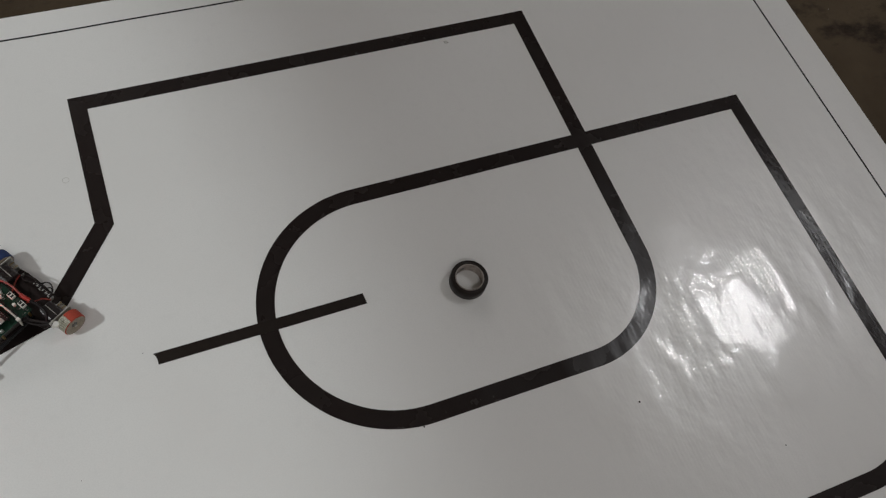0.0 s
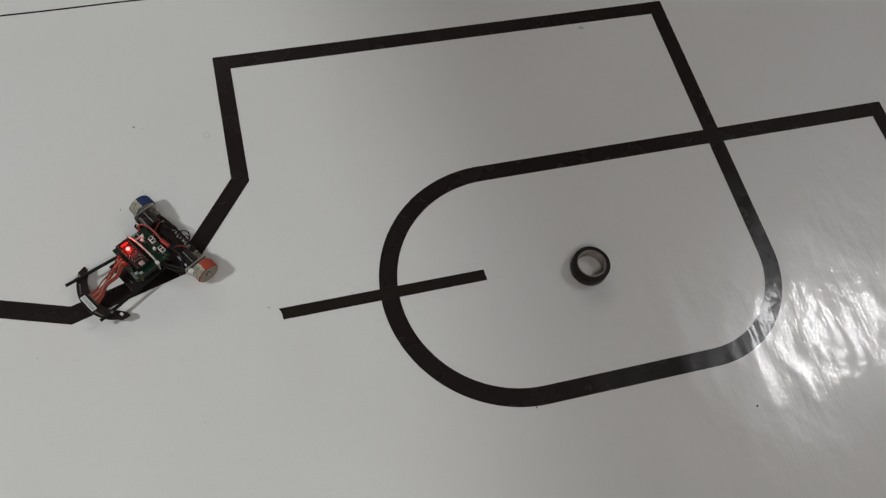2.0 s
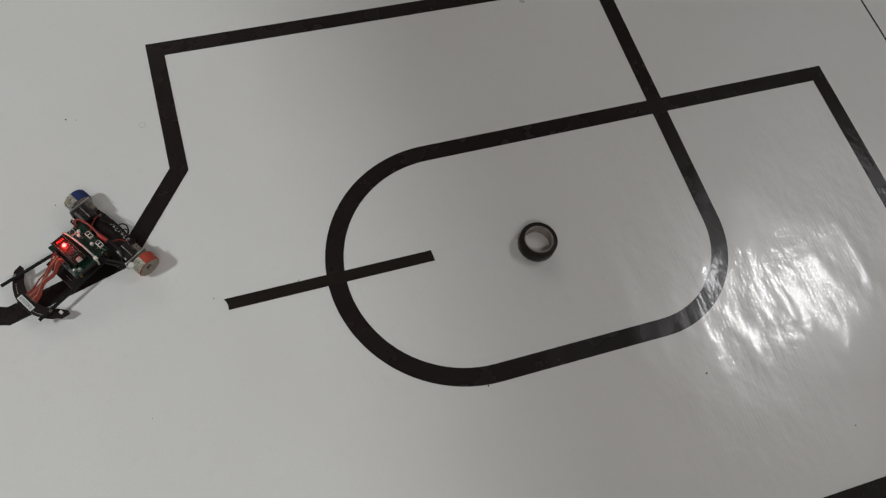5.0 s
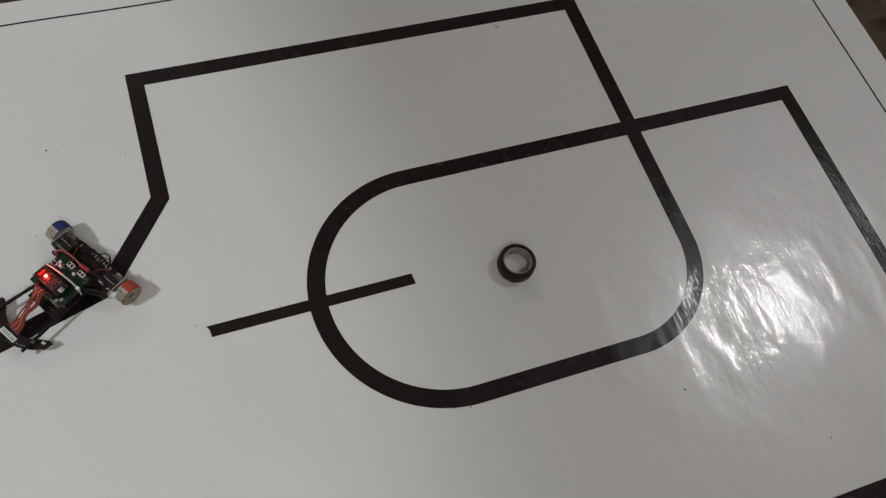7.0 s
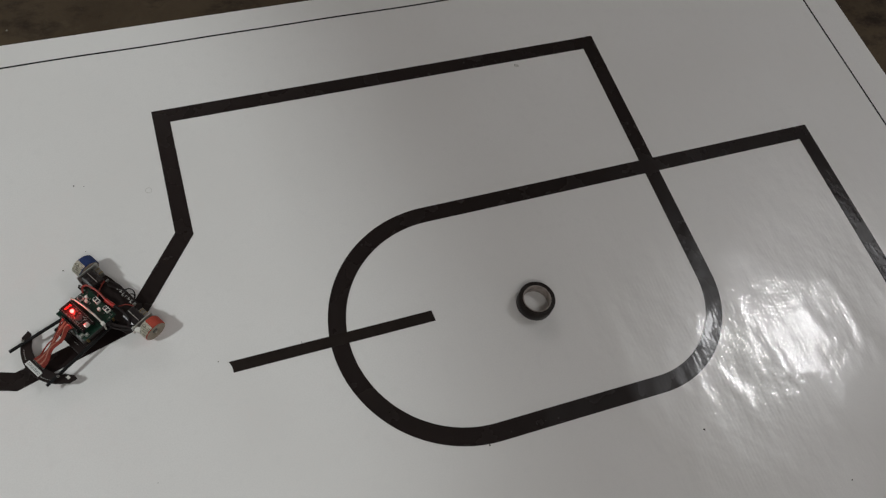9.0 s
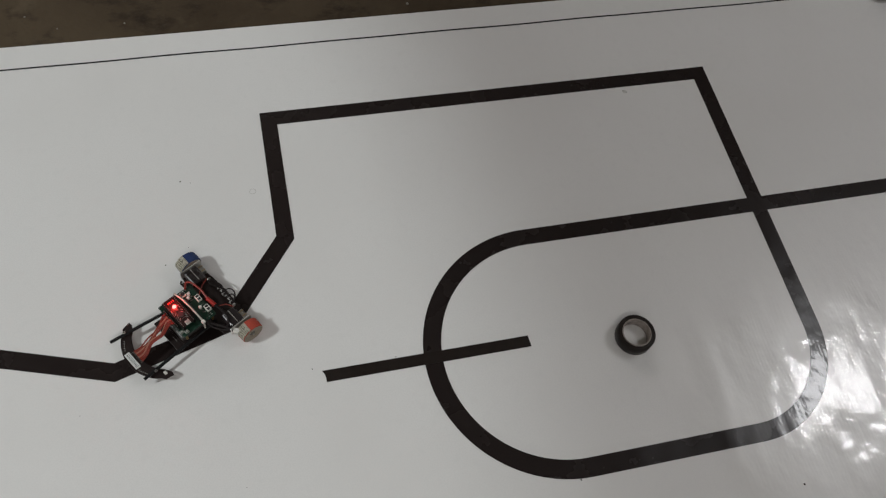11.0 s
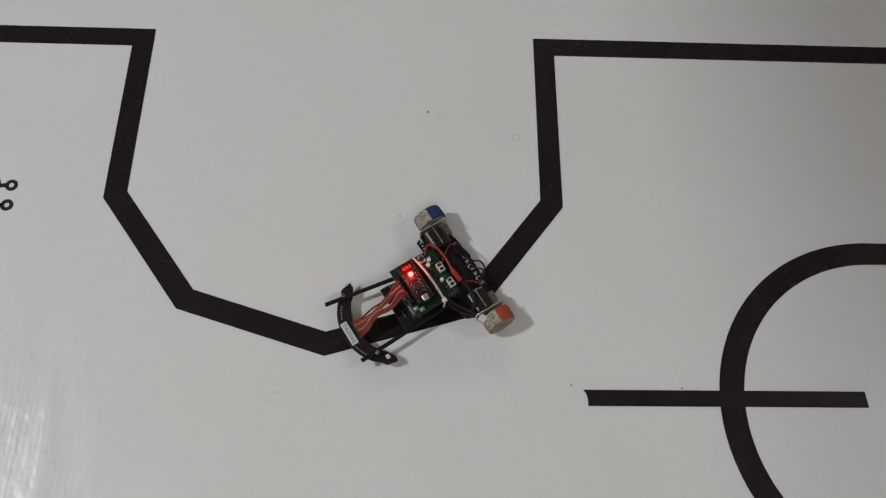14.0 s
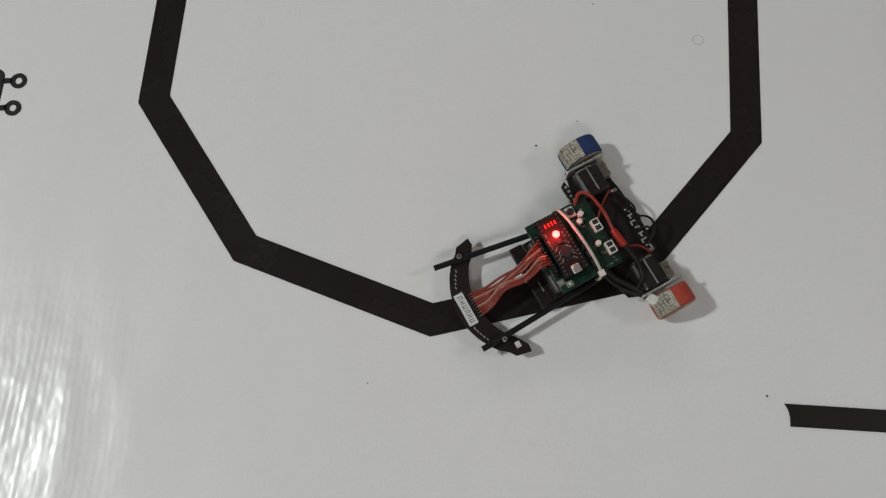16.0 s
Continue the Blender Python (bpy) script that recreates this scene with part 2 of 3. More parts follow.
def slab(outline, z0, z1, hole=None):
    """An upright prism over an outline, with a hole of as many corners where given."""
    bm = bmesh.new()
    n = len(outline)
    low, high = [[bm.verts.new((x, y, z)) for x, y in outline] for z in (z0, z1)]
    for i in range(n):
        j = (i + 1) % n
        bm.faces.new((low[i], low[j], high[j], high[i]))
    if hole:
        hl, hh = [[bm.verts.new((x, y, z)) for x, y in hole] for z in (z0, z1)]
        for i in range(n):
            j = (i + 1) % n
            bm.faces.new((hl[j], hl[i], hh[i], hh[j]))
            bm.faces.new((high[i], high[j], hh[j], hh[i]))
            bm.faces.new((low[j], low[i], hl[i], hl[j]))
    else:
        bm.faces.new(high)
        bm.faces.new(low[::-1])
    return bm


def ribbon(points, width, z0, z1):
    """A flat band along a polyline, mitred at its corners."""
    pts = [Vector((x, y)) for x, y in points]
    left, right = [], []
    for i, p in enumerate(pts):
        a = (p - pts[i - 1]).normalized() if i else (pts[1] - p).normalized()
        b = (pts[i + 1] - p).normalized() if i < len(pts) - 1 else a
        na, nb = Vector((-a.y, a.x)), Vector((-b.y, b.x))
        m = (na + nb).normalized()
        m *= width / 2 / max(m.dot(na), 0.3)
        left.append(p + m)
        right.append(p - m)
    bm = bmesh.new()
    grid = [[bm.verts.new((p.x, p.y, z)) for p in side] for side, z in ((left, z0), (right, z0), (left, z1), (right, z1))]
    ll, lr, hl, hr = grid
    for i in range(len(pts) - 1):
        for a, b in ((hl, hr), (lr, ll), (ll, hl), (hr, lr)):
            bm.faces.new((a[i], b[i], b[i + 1], a[i + 1]))
    bm.faces.new((ll[0], lr[0], hr[0], hl[0]))
    bm.faces.new((ll[-1], hl[-1], hr[-1], lr[-1]))
    return bm


def arc(cx, cy, r, start, end, steps=24):
    return [(cx + r * math.cos(radians(start + (end - start) * i / steps)), cy + r * math.sin(radians(start + (end - start) * i / steps))) for i in range(steps + 1)]


def lathe(profile, steps=40, axis="Z"):
    """A closed ring swept from a closed profile of (radius, height)."""
    bm = bmesh.new()
    rings = []
    for i in range(steps):
        a = 2 * math.pi * i / steps
        rings.append([bm.verts.new((r * math.cos(a), r * math.sin(a), h)) for r, h in profile])
    n = len(profile)
    for i in range(steps):
        a, b = rings[i], rings[(i + 1) % steps]
        for k in range(n):
            bm.faces.new((a[k], a[(k + 1) % n], b[(k + 1) % n], b[k]))
    if axis == "Y":
        bmesh.ops.rotate(bm, cent=(0, 0, 0), matrix=Matrix.Rotation(radians(-90), 3, "X"), verts=bm.verts)
    return bm


def drum(r, h, at, steps=20, bevel=0.0, axis="Z"):
    bm = bmesh.new()
    bmesh.ops.create_cone(bm, cap_ends=True, segments=steps, radius1=r, radius2=r, depth=h)
    if bevel:
        rim = [e for e in bm.edges if abs(e.verts[0].co.z - e.verts[1].co.z) < 1e-6]
        bmesh.ops.bevel(bm, geom=rim, offset=bevel, segments=2, profile=0.5, affect="EDGES")
    if axis != "Z":
        bmesh.ops.rotate(bm, cent=(0, 0, 0), matrix=Matrix.Rotation(radians(90), 3, "X" if axis == "Y" else "Y"), verts=bm.verts)
    bmesh.ops.translate(bm, vec=at, verts=bm.verts)
    return bm


def tube(points, r, sides=8, per=6):
    """A round wire through points, smoothed between them."""
    p = [Vector(q) for q in points]
    line = []
    for i in range(len(p) - 1):
        a, b, c, d = p[max(i - 1, 0)], p[i], p[i + 1], p[min(i + 2, len(p) - 1)]
        for k in range(per):
            t = k / per
            line.append(0.5 * (2 * b + (c - a) * t + (2 * a - 5 * b + 4 * c - d) * t * t + (3 * b - a - 3 * c + d) * t ** 3))
    line.append(p[-1])
    bm = bmesh.new()
    rings = []
    for i, q in enumerate(line):
        way = (line[min(i + 1, len(line) - 1)] - line[max(i - 1, 0)]).normalized()
        side = way.cross(Vector((0, 0, 1)) if abs(way.z) < 0.95 else Vector((1, 0, 0))).normalized()
        up = side.cross(way)
        rings.append([bm.verts.new(q + r * (side * math.cos(2 * math.pi * k / sides) + up * math.sin(2 * math.pi * k / sides))) for k in range(sides)])
    for a, b in zip(rings, rings[1:]):
        for k in range(sides):
            bm.faces.new((a[k], a[(k + 1) % sides], b[(k + 1) % sides], b[k]))
    bm.faces.new(rings[0])
    bm.faces.new(rings[-1][::-1])
    return bm


def joined(*some):
    out = bmesh.new()
    for bm in some:
        mesh = bpy.data.meshes.new("scratch")
        bm.to_mesh(mesh)
        bm.free()
        out.from_mesh(mesh)
        bpy.data.meshes.remove(mesh)
    return out


def plain(name, bm, mat, label, category, kind=""):
    return tagged(part(name, bm, mat), label, category, "", kind)


# the room
FLOOR = -0.0022
plain("floor", box(-7, 7.5, -6.5, 7.5, FLOOR - 0.1, FLOOR), CONCRETE, "dark brown stained rough concrete floor", "floor", "structure")
plain("wall_north", box(-7, 7.5, 7.5, 7.65, FLOOR, CEILING), PLASTER, "plain pale plastered wall", "wall", "structure")
plain("wall_south", box(-7, 7.5, -6.65, -6.5, FLOOR, CEILING), PLASTER, "plain pale plastered wall", "wall", "structure")
plain("wall_east", box(7.5, 7.65, -6.65, 7.65, FLOOR, CEILING), PLASTER, "plain pale plastered wall", "wall", "structure")
plain("wall_west", box(-7.15, -7, -6.65, 7.65, FLOOR, CEILING), PLASTER, "plain pale plastered wall", "wall", "structure")
plain("ceiling", box(-7.15, 7.65, -6.65, 7.65, CEILING, CEILING + 0.15), PLASTER, "plain pale plastered ceiling", "ceiling", "structure")

# unseen housings added on the ceiling above the lights; back and tubes are fill
for name, (lx, ly, lz), sx, sy in (("added_lamp_housing", LAMP_RIGHT, 0.5, 0.5), ("added_lamp_housing", FILL_BACK, 1.26, 0.36), *(("added_lamp_housing", (lx, ly, 2.86), length + 0.06, 0.16) for lx, ly, watts, length in FILL_TUBES)):
    lamp = thing(name, "added white lamp housing on the ceiling, out of view", "lamp", pose(lx, ly, lz), "ceiling lights")
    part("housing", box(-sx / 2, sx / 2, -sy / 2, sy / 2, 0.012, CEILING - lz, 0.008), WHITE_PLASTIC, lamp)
# made-up housing for the left lamp, itself known only by its glare
lamp = thing("left_lamp_housing", "added black round lamp housing on the ceiling, out of view", "lamp", pose(*LAMP_LEFT))
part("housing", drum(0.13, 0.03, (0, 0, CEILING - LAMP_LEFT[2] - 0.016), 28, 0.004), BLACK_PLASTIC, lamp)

# the printed banner
LINE = 0.0288
INK = 0.0005
banner = thing("banner", "glossy white vinyl banner printed with black track lines on the floor", "banner")


def sheet():
    xs = [-2.3 + 3.68 * i / 40 for i in range(41)] + [1.385 + 0.065 * i / 14 for i in range(15)]
    ys = [-1.9 + 2.103 * j / 60 for j in range(61)]
    bm = bmesh.new()

    def lift(x, y):
        u = min(max((x - 1.384) / 0.066, 0), 1)
        swell = 0.5 + 0.5 * math.sin(5.2 * y + 0.6) * math.cos(2.1 * y)
        v = min(max((y - 0.165) / 0.038, 0), 1)
        return 0.0022 * swell * math.sin(math.pi * u) ** 2 + 0.0003 * v * v * (0.5 + 0.5 * math.sin(3.1 * x))
    tops = [[bm.verts.new((x, y, lift(x, y))) for y in ys] for x in xs]
    lows = [[bm.verts.new((x, y, lift(x, y) - 0.0012)) for y in ys] for x in xs]
    nx, ny = len(xs), len(ys)
    for i in range(nx - 1):
        for j in range(ny - 1):
            bm.faces.new((tops[i][j], tops[i + 1][j], tops[i + 1][j + 1], tops[i][j + 1]))
            bm.faces.new((lows[i][j], lows[i][j + 1], lows[i + 1][j + 1], lows[i + 1][j]))
    for i in range(nx - 1):
        bm.faces.new((tops[i][0], lows[i][0], lows[i + 1][0], tops[i + 1][0]))
        bm.faces.new((tops[i][-1], tops[i + 1][-1], lows[i + 1][-1], lows[i][-1]))
    for j in range(ny - 1):
        bm.faces.new((tops[0][j], tops[0][j + 1], lows[0][j + 1], lows[0][j]))
        bm.faces.new((tops[-1][j], lows[-1][j], lows[-1][j + 1], tops[-1][j + 1]))
    return bm


part("sheet", sheet(), WHITE_VINYL, banner, "glossy white vinyl sheet with faint ripples", True)
TOP, X_B = -0.0138, 0.8499
Y_OT, Y_OB, X_C, Y_LOW = -0.3172, -0.7122, 1.1902, -1.0367
R_OVAL, R_BEND = (Y_OT - Y_OB) / 2, 0.1595
step_line = [(-1.5, TOP), (-0.5300, TOP), (-0.5308, -0.2538), (-0.4283, -0.3900), (-0.2602, -0.4426),
             (-0.0907, -0.3927), (0.0136, -0.2554), (0.0146, TOP), (X_B, TOP)]
oval_line = [(X_B, TOP + LINE / 2), (X_B, Y_OB + R_BEND)] + arc(X_B - R_BEND, Y_OB + R_BEND, R_BEND, 0, -90)[1:] + \
    arc(0.4072, Y_OB + R_OVAL, R_OVAL, -90, -270, 44)
outer_line = [(0.398, Y_OT), (X_C, Y_OT), (X_C, Y_LOW + R_BEND)] + arc(X_C - R_BEND, Y_LOW + R_BEND, R_BEND, 0, -90)[1:] + [(0.1, Y_LOW)]
part("track_line", ribbon(step_line, 0.0281, -0.0008, INK), BLACK_INK, banner, "printed black stepped line")
part("track_line", ribbon(oval_line, LINE, -0.0008, INK + 0.00006), BLACK_INK, banner, "printed black oval line")
part("track_line", ribbon(outer_line, LINE, -0.0008, INK + 0.00012), BLACK_INK, banner, "printed black outer line")
wobble = [(-2.3 + 0.046 * i, 0.1512 + 0.0009 * math.sin(0.9 * i) * math.sin(0.23 * i)) for i in range(81)]
part("border_line", ribbon(wobble, 0.0032, -0.0008, INK), GREY_INK, banner, "thin printed dark border line")
part("border_line", ribbon([(1.3765, 0.1512), (1.3765, -1.9)], 0.0032, -0.0008, INK + 0.00006), GREY_INK, banner, "thin printed dark border line")


# printed emblem: rounded outlines and red block shapes
def rounded(x0, x1, y0, y1, r):
    out = []
    for cx, cy, start in ((x1 - r, y1 - r, 0), (x0 + r, y1 - r, 90), (x0 + r, y0 + r, 180), (x1 - r, y0 + r, 270)):
        out += arc(cx, cy, r, start, start + 90, 4)
    return out


def outline(x0, x1, y0, y1, edge, r):
    """A rounded frame whose stroke of the given width lies inside the bounds."""
    return slab(rounded(x0, x1, y0, y1, r), -0.0008, INK, rounded(x0 + edge, x1 - edge, y0 + edge, y1 - edge, max(r - edge, 0.0012)))


def stroke(x0, y0, x1, y1, width):
    return ribbon([(x0, y0), (x1, y1)], width, -0.0008, INK)


def pin_ring(x, y, inner, outer):
    bm = lathe([(inner, -0.0008), (outer, -0.0008), (outer, INK), (inner, INK)], 24)
    bmesh.ops.translate(bm, vec=(x, y, 0), verts=bm.verts)
    return bm


emblem = [outline(-0.7645, -0.7075, -0.2905, -0.2255, 0.0068, 0.009), outline(-0.711, -0.673, -0.283, -0.2325, 0.0062, 0.009),
          outline(-0.7525, -0.7150, -0.2275, -0.2135, 0.0046, 0.005), outline(-0.7525, -0.7150, -0.3005, -0.2885, 0.0046, 0.005),
          outline(-0.7745, -0.7635, -0.2815, -0.2335, 0.005, 0.005), outline(-0.7435, -0.7275, -0.2605, -0.2345, 0.0042, 0.004)]
for ring_y in (-0.2435, -0.2710):
    emblem.append(pin_ring(-0.6595, ring_y, 0.0032, 0.0078))
    emblem.append(stroke(-0.674, ring_y - 0.001, -0.6655, ring_y, 0.0054))
for eye_y in (-0.2495, -0.2665):
    emblem.append(pin_ring(-0.6905, eye_y, 0.0003, 0.0029))
emblem.append(ribbon(arc(-0.662, -0.259, 0.040, 163.5, 196.5, 8), 0.0034, -0.0008, INK))
for tick in range(4):
    tick_y = -0.2385 - 0.006 * tick
    emblem += [stroke(-0.7505, tick_y, -0.7434, tick_y, 0.0026), stroke(-0.7276, tick_y, -0.7205, tick_y, 0.0026)]
emblem += [stroke(-0.7412, -0.264, -0.7412, -0.2805, 0.0034), stroke(-0.733, -0.264, -0.733, -0.2805, 0.0034)]
part("emblem", joined(*emblem), GREY_INK, banner, "printed dark outline emblem")

# red shapes and the openings in them
for y1, y0, holes in ((-0.3135, -0.344, ((-0.692, -0.6815, -0.3315, -0.3205),)), (-0.352, -0.3835, ((-0.7115, -0.690, -0.3765, -0.360),)),
                      (-0.3905, -0.422, ((-0.7115, -0.7015, -0.415, -0.404), (-0.6925, -0.6825, -0.4075, -0.397))), (-0.4295, -0.461, ((-0.7115, -0.6905, -0.4525, -0.437),))):
    block = part("red_block", slab(rounded(-0.719, -0.6752, y0, y1, 0.0022), -0.0008, INK), RED_INK, banner, "printed red block shape")
    for hole in holes:
        part("block_opening", slab(rounded(*hole, 0.0008), -0.0006, INK + 0.00008), WHITE_VINYL, block, "white opening in the red block")
# notches in the first and third shape
part("block_notch", slab([(-0.7196, -0.3285), (-0.7015, -0.3285), (-0.7196, -0.3385)], -0.0006, INK + 0.00008), WHITE_VINYL, banner)
part("block_notch", slab([(-0.7100, -0.3446), (-0.6965, -0.3446), (-0.6965, -0.3375)], -0.0006, INK + 0.00008), WHITE_VINYL, banner)
part("block_notch", slab(rounded(-0.6926, -0.6745, -0.4228, -0.4142, 0.0008), -0.0006, INK + 0.00008), WHITE_VINYL, banner)
part("red_bar", slab(rounded(-0.7365, -0.7305, -0.3495, -0.3195, 0.0018), -0.0008, INK), RED_INK, banner, "printed red bar")
for y1, y0, x1 in ((-0.3365, -0.3435, -0.7355), (-0.3555, -0.361, -0.7315), (-0.377, -0.3835, -0.7315), (-0.3875, -0.3935, -0.731), (-0.411, -0.4165, -0.7315)):
    part("red_bar", slab(rounded(-0.765, x1, y0, y1, 0.0018), -0.0008, INK), RED_INK, banner, "printed red bar")
part("dark_block", slab([(-0.70, -0.70), (-0.70, -0.62), (-0.662, -0.599), (-0.643, -0.616), (-0.634, -0.70)], -0.0008, INK), GREY_INK, banner, "printed dark angular block")
part("dark_block", slab([(-0.634, -0.70), (-0.6375, -0.6535), (-0.617, -0.652), (-0.611, -0.70)], -0.0008, INK + 0.00006), GREY_INK, banner, "printed dark angular block")

ring = lathe([(0.0405, -0.0008), (0.0445, -0.0008), (0.0445, INK), (0.0405, INK)], 48)
bmesh.ops.translate(ring, vec=(-0.694, -0.664, 0.00012), verts=ring.verts)
part("printed_ring", ring, BROWN_INK, banner, "printed pale brown ring")

stain = lathe([(0.0046, -0.0008), (0.0055, -0.0008), (0.0055, 0.0002), (0.0046, 0.0002)], 20)
bmesh.ops.translate(stain, vec=(-0.0285, -0.1595, 0), verts=stain.verts)
part("ring_stain", stain, FAINT_STAIN, banner, "faint grey ring stain")
part("smudge", slab(arc(0.6852, -0.0392, 0.0042, 0, 330, 9), -0.0008, 0.0002), FAINT_STAIN, banner, "faint grey smudge")

# strip of tape across the oval
strip = plain("tape_strip", slab([(0.0384, -0.4936), (0.0414, -0.4985), (0.0428, -0.5045), (0.0428, -0.5122), (0.3684, -0.5108), (0.3668, -0.4922)], -0.0006, 0.0011),
              BLACK_TAPE, "black electrical tape strip stuck across the printed oval", "tape")


# roll of tape
def tape_roll(at):
    roll = thing("tape_roll", "roll of black electrical tape lying flat on the banner", "tape roll", at)
    h = 0.0206
    part("winding", lathe([(0.0239, 0), (0.0304, 0.0003), (0.031, 0.001), (0.031, h - 0.001), (0.0304, h - 0.0003), (0.0288, h - 0.0006),
                           (0.0276, h), (0.0264, h - 0.0005), (0.0252, h), (0.0239, h - 0.0002)], 64), BLACK_TAPE, roll, "wound black tape", True)
    part("core", lathe([(0.0221, 0.0004), (0.0238, 0.0004), (0.0238, h + 0.0002), (0.0232, h + 0.0006), (0.0225, h + 0.0005), (0.0221, h)], 64), CARDBOARD, roll, "pale grey cardboard core", True)
    for a, w in ((70, 20), (98, 24), (130, 14)):
        lettering = bmesh.new()
        ring = [[lettering.verts.new((0.02195 * math.cos(radians(a + w * k / 6)), 0.02195 * math.sin(radians(a + w * k / 6)), z)) for z in (0.0065, 0.0115)] for k in range(7)]
        for p, q in zip(ring, ring[1:]):
            lettering.faces.new((p[0], q[0], q[1], p[1]))
        part("core_print", lettering, PRINT_DARK, roll, "faded printed mark inside the core")
    return roll


tape_roll(pose(0.5375, -0.5248, 0.0005, 0, 0, 20))


# line-following robot; x ahead, y to its left
def robot(at):
    bot = thing("robot_car", "small robot car with black circuit boards, red wires and two wheels", "robot", at)

    # sensor bar at the front
    def bar():
        front = arc(0.0987, 0, 0.0605, -43, 43, 20)
        back = arc(0.0858, 0, 0.0562, 36, -36, 20)
        outline = front + [(0.1375, 0.0455), (0.134, 0.0505), (0.1218, 0.0528), (0.1212, 0.0465), (0.1275, 0.0365)] + back + \
            [(0.1275, -0.0365), (0.1212, -0.0465), (0.1218, -0.0528), (0.134, -0.0505), (0.1375, -0.0455)]
        return slab(outline, 0.0105, 0.0122)
    sensor = part("sensor_bar", bar(), BLACK_BOARD, bot, "curved black sensor circuit board")
    part("sticker", box(0.1478, 0.1556, -0.0155, 0.0125, 0.0122, 0.0131), LABEL_PAPER, sensor, "white sticker with dark marks")
    for i in range(6):
        y = -0.0128 + 0.0041 * i
        part("printed_bar", box(0.1495, 0.1537, y, y + 0.0006, 0.0131, 0.0133), PRINT_DARK, sensor)
        part("printed_bar", box(0.1495, 0.1537, y + 0.0019, y + 0.0025, 0.0131, 0.0133), PRINT_DARK, sensor)
        part("printed_bar", box(0.1495 + 0.0018 * (i % 3), 0.1501 + 0.0018 * (i % 3), y + 0.0006, y + 0.0019, 0.0131, 0.0133), PRINT_DARK, sensor)
    for y0, y1, x in ((-0.034, -0.019, 0.1505), (0.0145, 0.03, 0.1512)):
        for k in range(5):
            y = y0 + (y1 - y0) * k / 5
            xx = 0.0987 + math.sqrt(0.0575 ** 2 - y * y) - 0.0015
            part("silkscreen_mark", box(xx - 0.0004, xx + 0.0004, y, y + 0.0022, 0.0122, 0.0124), SILK, sensor)
    for k in range(9):
        y = -0.0105 + 0.0024 * k
        part("pin", box(0.1405, 0.1448, y - 0.0004, y + 0.0004, 0.0122, 0.0150), SOLDER, sensor)
    for y in (-0.041, 0.0352):
        screw = part("screw", drum(0.0021, 0.0012, (0.1365 if y < 0 else 0.1372, y, 0.0204), 14, 0.0003), STEEL, sensor, "steel screw head")
        part("screw_socket", drum(0.0009, 0.0003, (0.1365 if y < 0 else 0.1372, y, 0.0211), 6), BLACK_PLASTIC, screw)
    part("chip", box(0.127, 0.131, 0.0405, 0.0455, 0.0122, 0.0135), WHITE_PLASTIC, sensor, "pale component")
    for k in range(8):
        a = radians(-33 + 66 * k / 7)
        part("sensor_eye", box(0.0987 + 0.056 * math.cos(a) - 0.0012, 0.0987 + 0.056 * math.cos(a) + 0.0012, 0.056 * math.sin(a) - 0.0017, 0.056 * math.sin(a) + 0.0017, 0.0085, 0.0105), CHIP, sensor)

    # rods that carry the bar
    part("rod", tube([(0.1585, -0.0425, 0.0172), (0.117, -0.0362, 0.0172), (0.03, -0.0225, 0.0172)], 0.0024, 10, 2), CARBON, bot, "black carbon rod")
    part("rod", tube([(0.1560, 0.0335, 0.0172), (0.117, 0.0318, 0.0172), (0.03, 0.0275, 0.0172)], 0.0024, 10, 2), CARBON, bot, "black carbon rod")
    part("front_plate", box(0.086, 0.0975, -0.0275, 0.0275, 0.0112, 0.0146, 0.0006), BLACK_BOARD, bot, "black cross plate")
    part("plate_mark", box(0.0895, 0.0899, 0.006, 0.016, 0.0146, 0.0148), SILK, bot)

    # rear motor board
    board = part("motor_board", slab([(0.030, -0.034), (0.024, -0.0625), (-0.004, -0.0625), (-0.009, -0.03), (-0.0105, 0.0), (-0.009, 0.03), (-0.004, 0.0585),
                                      (0.021, 0.0585), (0.034, 0.034), (0.04, 0.026), (0.086, 0.026), (0.086, -0.026), (0.04, -0.026)], 0.0148, 0.0166), BLACK_BOARD, bot, "black chassis circuit board")
    for k in range(7):
        y = -0.012 + 0.0057 * k
        part("printed_bar", box(-0.0066, -0.0024, y, y + 0.0011, 0.0166, 0.0168), SILK, board)
        part("printed_bar", box(-0.0066 + 0.002 * (k % 3), -0.0052 + 0.002 * (k % 3), y, y + 0.0038, 0.0166, 0.01682), SILK, board)
    for k in range(6):
        part("hole", drum(0.0011, 0.0003, (0.0305 + 0.0022 * (k % 2), -0.048 + 0.0045 * (k // 2), 0.0167), 10), SOLDER, board)
    lug = part("side_lug", slab([(0.0335, -0.053), (0.029, -0.056), (0.0255, -0.037), (0.0325, -0.034)], 0.0172, 0.0188), BLACK_BOARD, board)
    for k in range(4):
        part("hole", drum(0.0012, 0.0003, (0.0302 - 0.0006 * (k % 2), -0.051 + 0.0042 * k, 0.0189), 10), SILK, lug)
    part("side_lug", slab([(0.0335, 0.053), (0.026, 0.056), (0.0255, 0.037), (0.0385, 0.036)], 0.0172, 0.0188), BLACK_BOARD, board)
    part("screw", drum(0.0017, 0.001, (0.032, 0.047, 0.0193), 12, 0.0003), STEEL, board)

